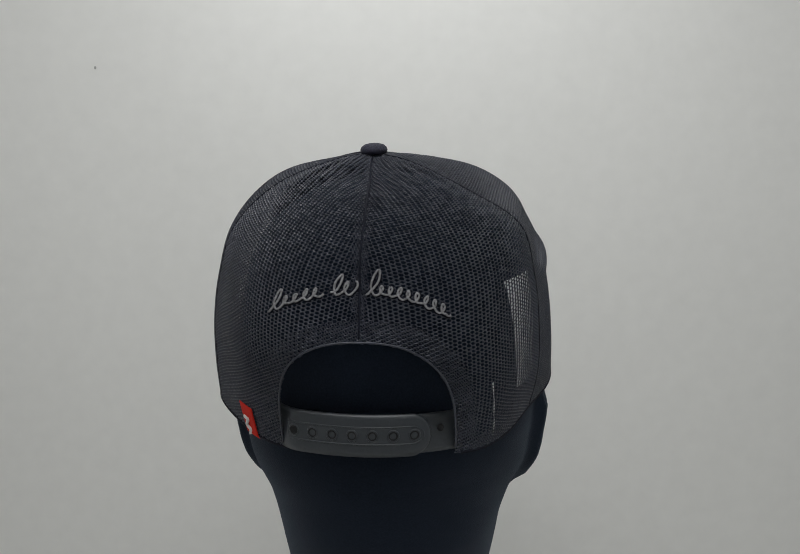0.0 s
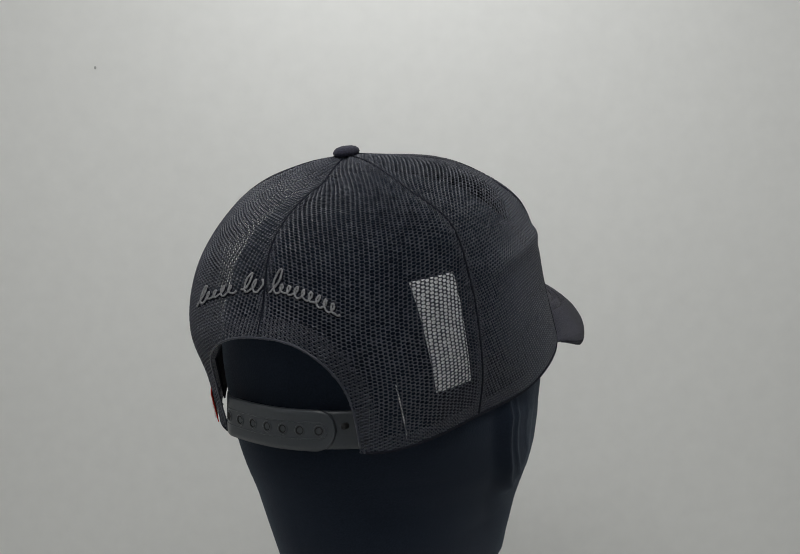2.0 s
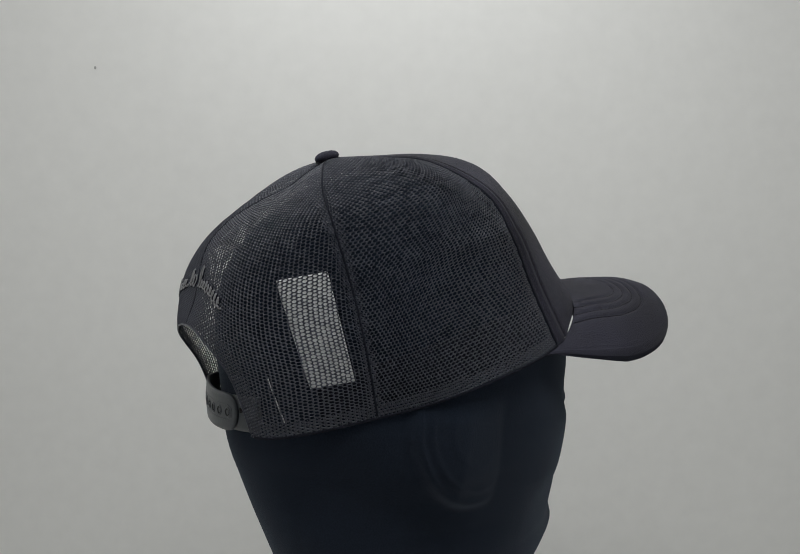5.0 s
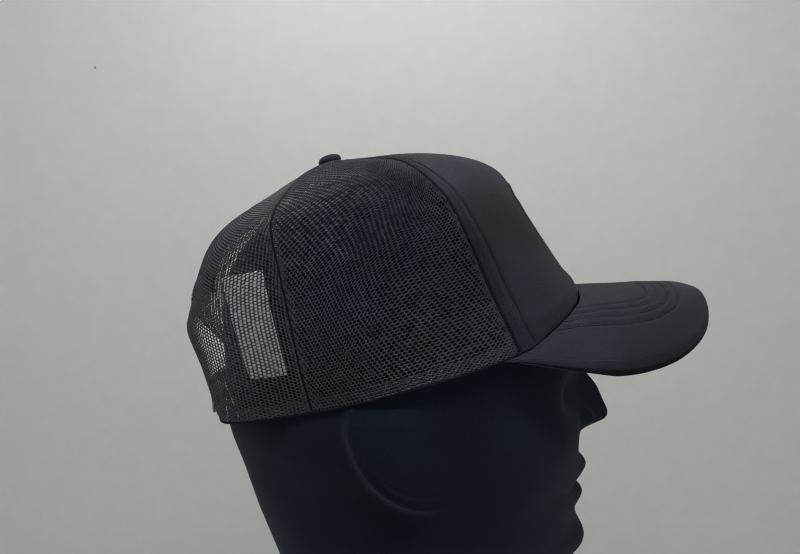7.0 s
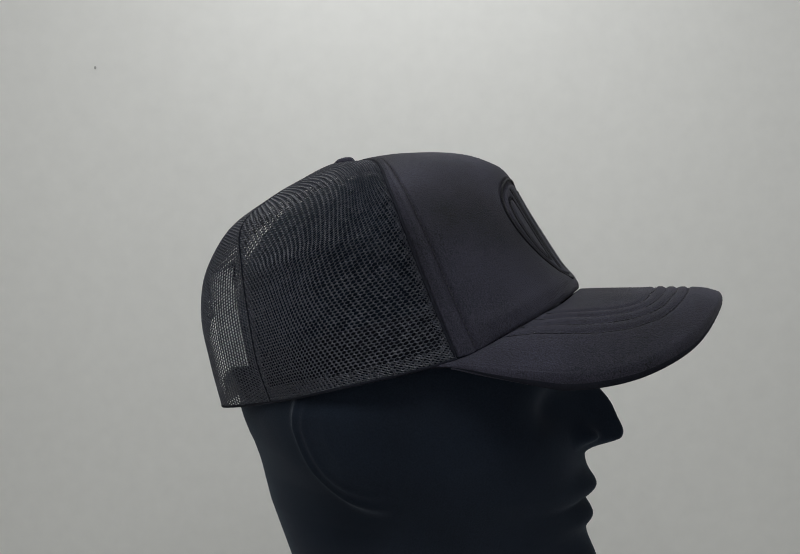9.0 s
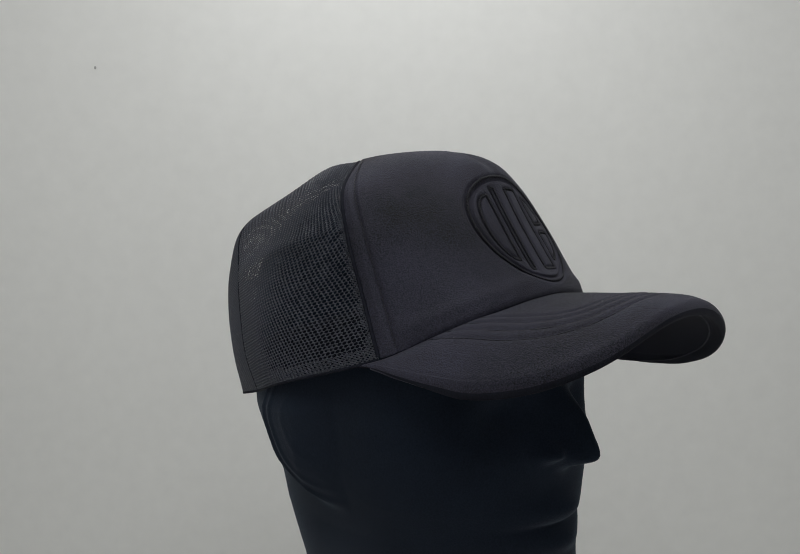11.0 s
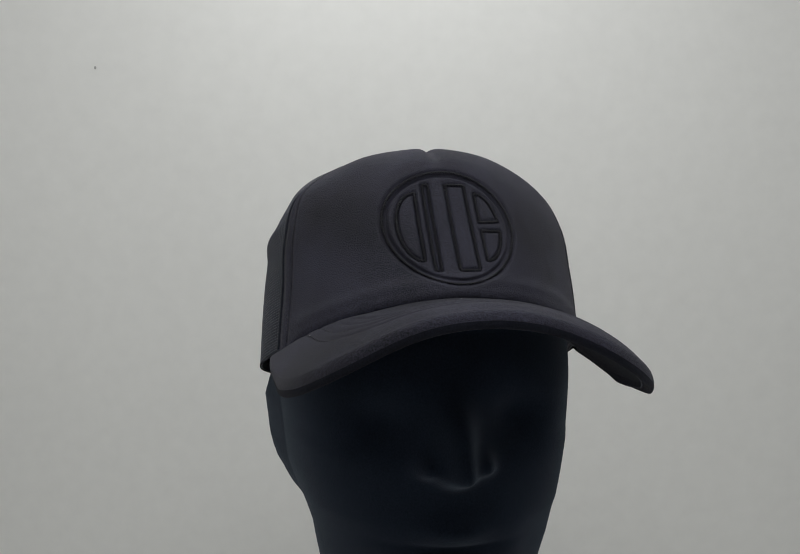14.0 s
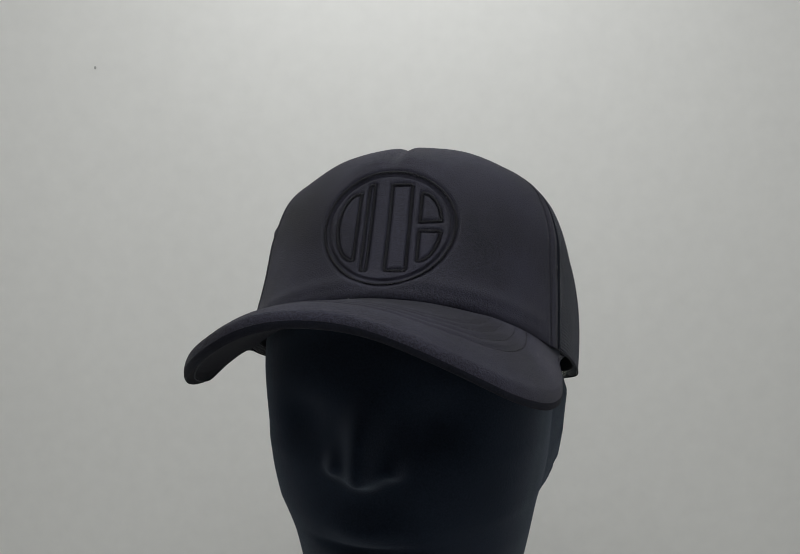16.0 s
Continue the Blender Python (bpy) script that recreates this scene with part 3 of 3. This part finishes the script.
for x0, x1, loops, tall, seed in ((-41, -19, 5.2, 4.8, 3), (-15, -4, 2.6, 5.6, 5), (1, 36.5, 9.2, 6.2, 9)):
    path = script(x0, x1, loops, tall, seed)
    v, f = tube(path, 0.00055, 6)
    word = part("embroidery", mesh_of("embroidery", v, f, SILVER), cap, "grey embroidered script-like stitching")
    v, f = tube([on_shell(p, -0.35) for p in path[::3]], 0.0013, 6)
    part("embroidery_backing", mesh_of("embroidery_backing", v, f, TAPE), word, "dark backing behind the embroidery")


# ---- labels ----
def patch(corners, n, m, out, thick, mat, name):
    c = [np.array(p, float) for p in corners]
    verts = []
    for o in (out, out - thick):
        for i in range(n):
            for j in range(m):
                s, t = i / (n - 1), j / (m - 1)
                p = (c[0] * (1 - s) + c[1] * s) * (1 - t) + (c[3] * (1 - s) + c[2] * s) * t
                verts.append(on_shell(M(*p), o))
    faces = grid_faces(n, m) + [q[::-1] for q in grid_faces(n, m, base=n * m)]
    ids = [i * m for i in range(n)] + [(n - 1) * m + j for j in range(1, m)] + [i * m + m - 1 for i in range(n - 2, -1, -1)] + [j for j in range(m - 2, 0, -1)]
    faces += [(q, p, p + n * m, q + n * m) for p, q in zip(ids, ids[1:] + ids[:1])]
    return mesh_of(name, verts, faces, mat)


part("care_label", patch([(55, -94.5, -17), (67, -75.5, -12), (71, -64, -63), (62, -82, -66)], 16, 30, -0.40, 0.3, LABEL, "care_label"), cap, "white satin label seen through the mesh")
part("white_strip", patch([(53, -100, -61), (53.4, -99.6, -61), (57.7, -92.8, -89), (57.3, -93.2, -89)], 3, 20, -1.0, 0.3, LABEL, "white_strip"), cap, "narrow white strip behind the mesh")
tag = part("side_label", patch([(-70, -90, -75.5), (-59, -98, -77), (-57, -97, -100), (-66, -91, -97.5)], 8, 12, 1.6, 0.5, RED, "side_label"), cap, "small red woven label on the hem")
zig = [(-65.5, -91, -82), (-62.5, -94, -83), (-64.5, -91.5, -86), (-62.0, -94, -88), (-63.0, -92, -92)]
v, f = tube([on_shell(M(*(np.array(zig[k]) * (1 - t) + np.array(zig[k + 1]) * t)), 1.75) for k in range(4) for t in (0.02, 0.5, 0.98)], 0.00095, 4)
part("label_mark", mesh_of("label_mark", v, f, WHITE), tag, "plain white woven mark")

# ---- sweatband ----
ub = np.linspace(7.5, 16.5, 160)
part("sweatband", sheet(ub, np.linspace(0.86, 0.985, 8), -3.6, -2.6, TAPE, "sweatband"), cap, "dark inner sweatband")


# ---- mannequin head ----
def head():
    def table(rows):
        rows = sorted(rows)
        z = [r[0] for r in rows]
        return lambda q: np.interp(q, z, [r[1] for r in rows])

    def smooth(fn, z, w=5.0):
        return sum(fn(z + w * k) for k in (-2, -1, 0, 1, 2)) / 5

    yf = table([(-440, 80), (-400, 66), (-280, 48), (-230, 40), (-212, 54), (-200, 84), (-190, 101), (-170, 103.5), (-150, 102.5), (-118, 103), (-90, 103), (-60, 100), (-30, 88), (0, 70), (20, 53), (32, 36), (39, 12), (42, -18)])
    yb = table([(-440, -88), (-400, -76), (-270, -62), (-220, -63), (-184, -75), (-141, -92.5), (-106, -104), (-88, -105), (-72, -105.5), (-50, -109), (-20, -108), (0, -97), (20, -78), (32, -58), (39, -38), (42, -22)])
    hw = table([(-440, 94), (-400, 80), (-270, 58), (-220, 53), (-200, 56), (-183, 60), (-165, 64.5), (-144, 68.5), (-120, 75), (-90, 80), (-60, 83), (-30, 81), (0, 75), (20, 62), (32, 42), (39, 20), (42, 1)])
    zs = np.concatenate([np.linspace(-440, -215, 36), np.linspace(-212, -60, 150), np.linspace(-56, 30, 24), [33, 36, 38.5, 40.5, 41.6, 42]])
    nphi = 520
    verts = []
    for z in zs:
        f, b, w = smooth(yf, z), smooth(yb, z), smooth(hw, z)
        if z > 28:
            f, b, w = yf(z), yb(z), hw(z)
        c = -15.0 + 26.0 * min(1.0, max(0.0, (-92 - z) / 38))
        for k in range(nphi):
            a = 2 * math.pi * k / nphi
            sx, cy = math.sin(a), math.cos(a)
            jaw = min(1.0, max(0.0, (z + 170) / 70))
            nape = min(1, max(0, (-115 - z) / 35))
            power = (1.7 + 0.85 * jaw) if cy > 0 else 2.0 + (0.45 * nape if sx > 0 else 0.0)
            e = 2 / power
            x = w * math.copysign(abs(sx) ** e, sx) * (1 - 0.07 * max(0, -cy) * min(1, max(0, (-95 - z) / 30)))
            if x < 0 and cy > 0 and z > -150:
                x *= 1 - 0.028 * min(1, cy * 2.5) * min(1, (z + 150) / 15)
            if x > 0:
                x *= 1 - 0.08 * math.exp(-((cy + 0.15) / 0.5) ** 2) * nape
            y = c + (f - c if cy > 0 else c - b) * math.copysign(abs(cy) ** e, cy)
            if cy > 0 and z < -50:
                front = min(1.0, cy / 0.35) ** 2

                def hill(amp, z0, sz, x0, sx_):
                    return front * amp * math.exp(-((z - z0) / sz) ** 2 - ((abs(x - 9) - x0) / sx_) ** 2)
                y += hill(17, -103, 11 if z > -103 else 5.5, 0, 8.5) + hill(14, -86, 14, 0, 9) + hill(8, -101, 7 if z > -101 else 4, 14, 5.0)
                y += hill(7.5, -130, 7, 0, 17) + hill(6, -147, 6.5, 0, 16) + hill(9, -175, 13, 0, 18)
                y -= hill(9.5, -82, 13, 31, 15) + hill(3, -139, 2.5, 0, 22) + hill(4, -150, 20, 45, 14)
            if cy < 0:
                y -= 4.0 * math.exp(-((z + 96) / 26) ** 2) * -cy * min(1.0, max(0.0, sx + 0.4))
                y -= 4.5 * math.exp(-((z + 58) / 26) ** 2) * -cy * min(1.0, max(0.0, 0.3 - sx))
            x += math.copysign(2.6, sx) * math.exp(-((z + 114) / 15) ** 2 - ((cy + 0.35) / 0.35) ** 2) * min(1.0, abs(sx) * 3)
            # under the jaw the neck draws in
            under = min(1.0, max(0.0, (-176 - 16 * max(0.0, cy) - z) / 14)) * min(1.0, max(0.0, (cy + 0.05) / 0.4))
            x *= 1 - 0.2 * under * under * (3 - 2 * under)
            # ears: flat raised shells with a curved back edge
            ey, ez = (y + 3) / 35.0, (z + 92) / 45.0
            r = (abs(ey + 0.3 * ez * (ez < 0)) ** 2.2 + abs(ez) ** 2.2) ** (1 / 2.2)
            if abs(sx) > 0.5 and r < 1.25:
                lift = 7.8 / (1 + math.exp((r - 0.98) * 34)) * min(1, max(0, (16 - y) / 26))
                lift *= min(1.0, max(0.0, (-70 - z) / 16))
                lift *= 0.72 + 0.22 * math.exp(-((r - 0.92) / 0.045) ** 2) + 0.11 * math.exp(-((r - 0.74) / 0.04) ** 2) + 0.05 * math.exp(-((r - 0.42) / 0.06) ** 2)
                x += math.copysign(lift, x)
            verts.append(M(x - 4.8 - 2.0 * max(0.0, -cy) - 1.5 * max(0.0, -cy) * min(1, max(0, (-90 - z) / 30)), y, z))
    faces = [q[::-1] for q in [(i * nphi + k, (i + 1) * nphi + k, (i + 1) * nphi + (k + 1) % nphi, i * nphi + (k + 1) % nphi) for i in range(len(zs) - 1) for k in range(nphi)]]
    faces.append(tuple(range(nphi))[::-1])
    faces.append(tuple((len(zs) - 1) * nphi + k for k in range(nphi)))
    return mesh_of("mannequin_head", verts, faces, FLOCK)


mannequin = tagged(new("mannequin_head", seat(head())), "black flocked mannequin head on the tent floor", "mannequin head")

# a speck on the backdrop
bm = bmesh.new()
bmesh.ops.create_icosphere(bm, subdivisions=2, radius=0.0013)
for w in bm.verts:
    w.co.y *= 0.3
    w.co.z *= 1.3 + 0.5 * noise.noise(w.co * 900)
me = bpy.data.meshes.new("speck")
bm.to_mesh(me)
me.materials.append(LINT)
speck = tagged(new("speck", me), "small grey speck of lint on the backdrop", "speck")
speck.location = (-0.344, 0.418, EYE + 0.199)


# ---- the turn ----
def motions():
    turn = [(0, 0.0), (1, -11.72), (2, -22.95), (3, -34.05), (4, -45.18), (6.5, -74.2), (7.5, -86.15), (8.5, -97.95), (9.2, -106.07), (11.5, -133.0), (12.5, -145.0), (13.5, -157.45), (14.5, -169.65), (15.3, -179.0), (16, -187.0)]
    rows = [(t, pose(0, 0, 0, 0, 0, a - 2.35)) for t, a in turn]
    walk(cap, rows)
    walk(mannequin, rows)


motions()
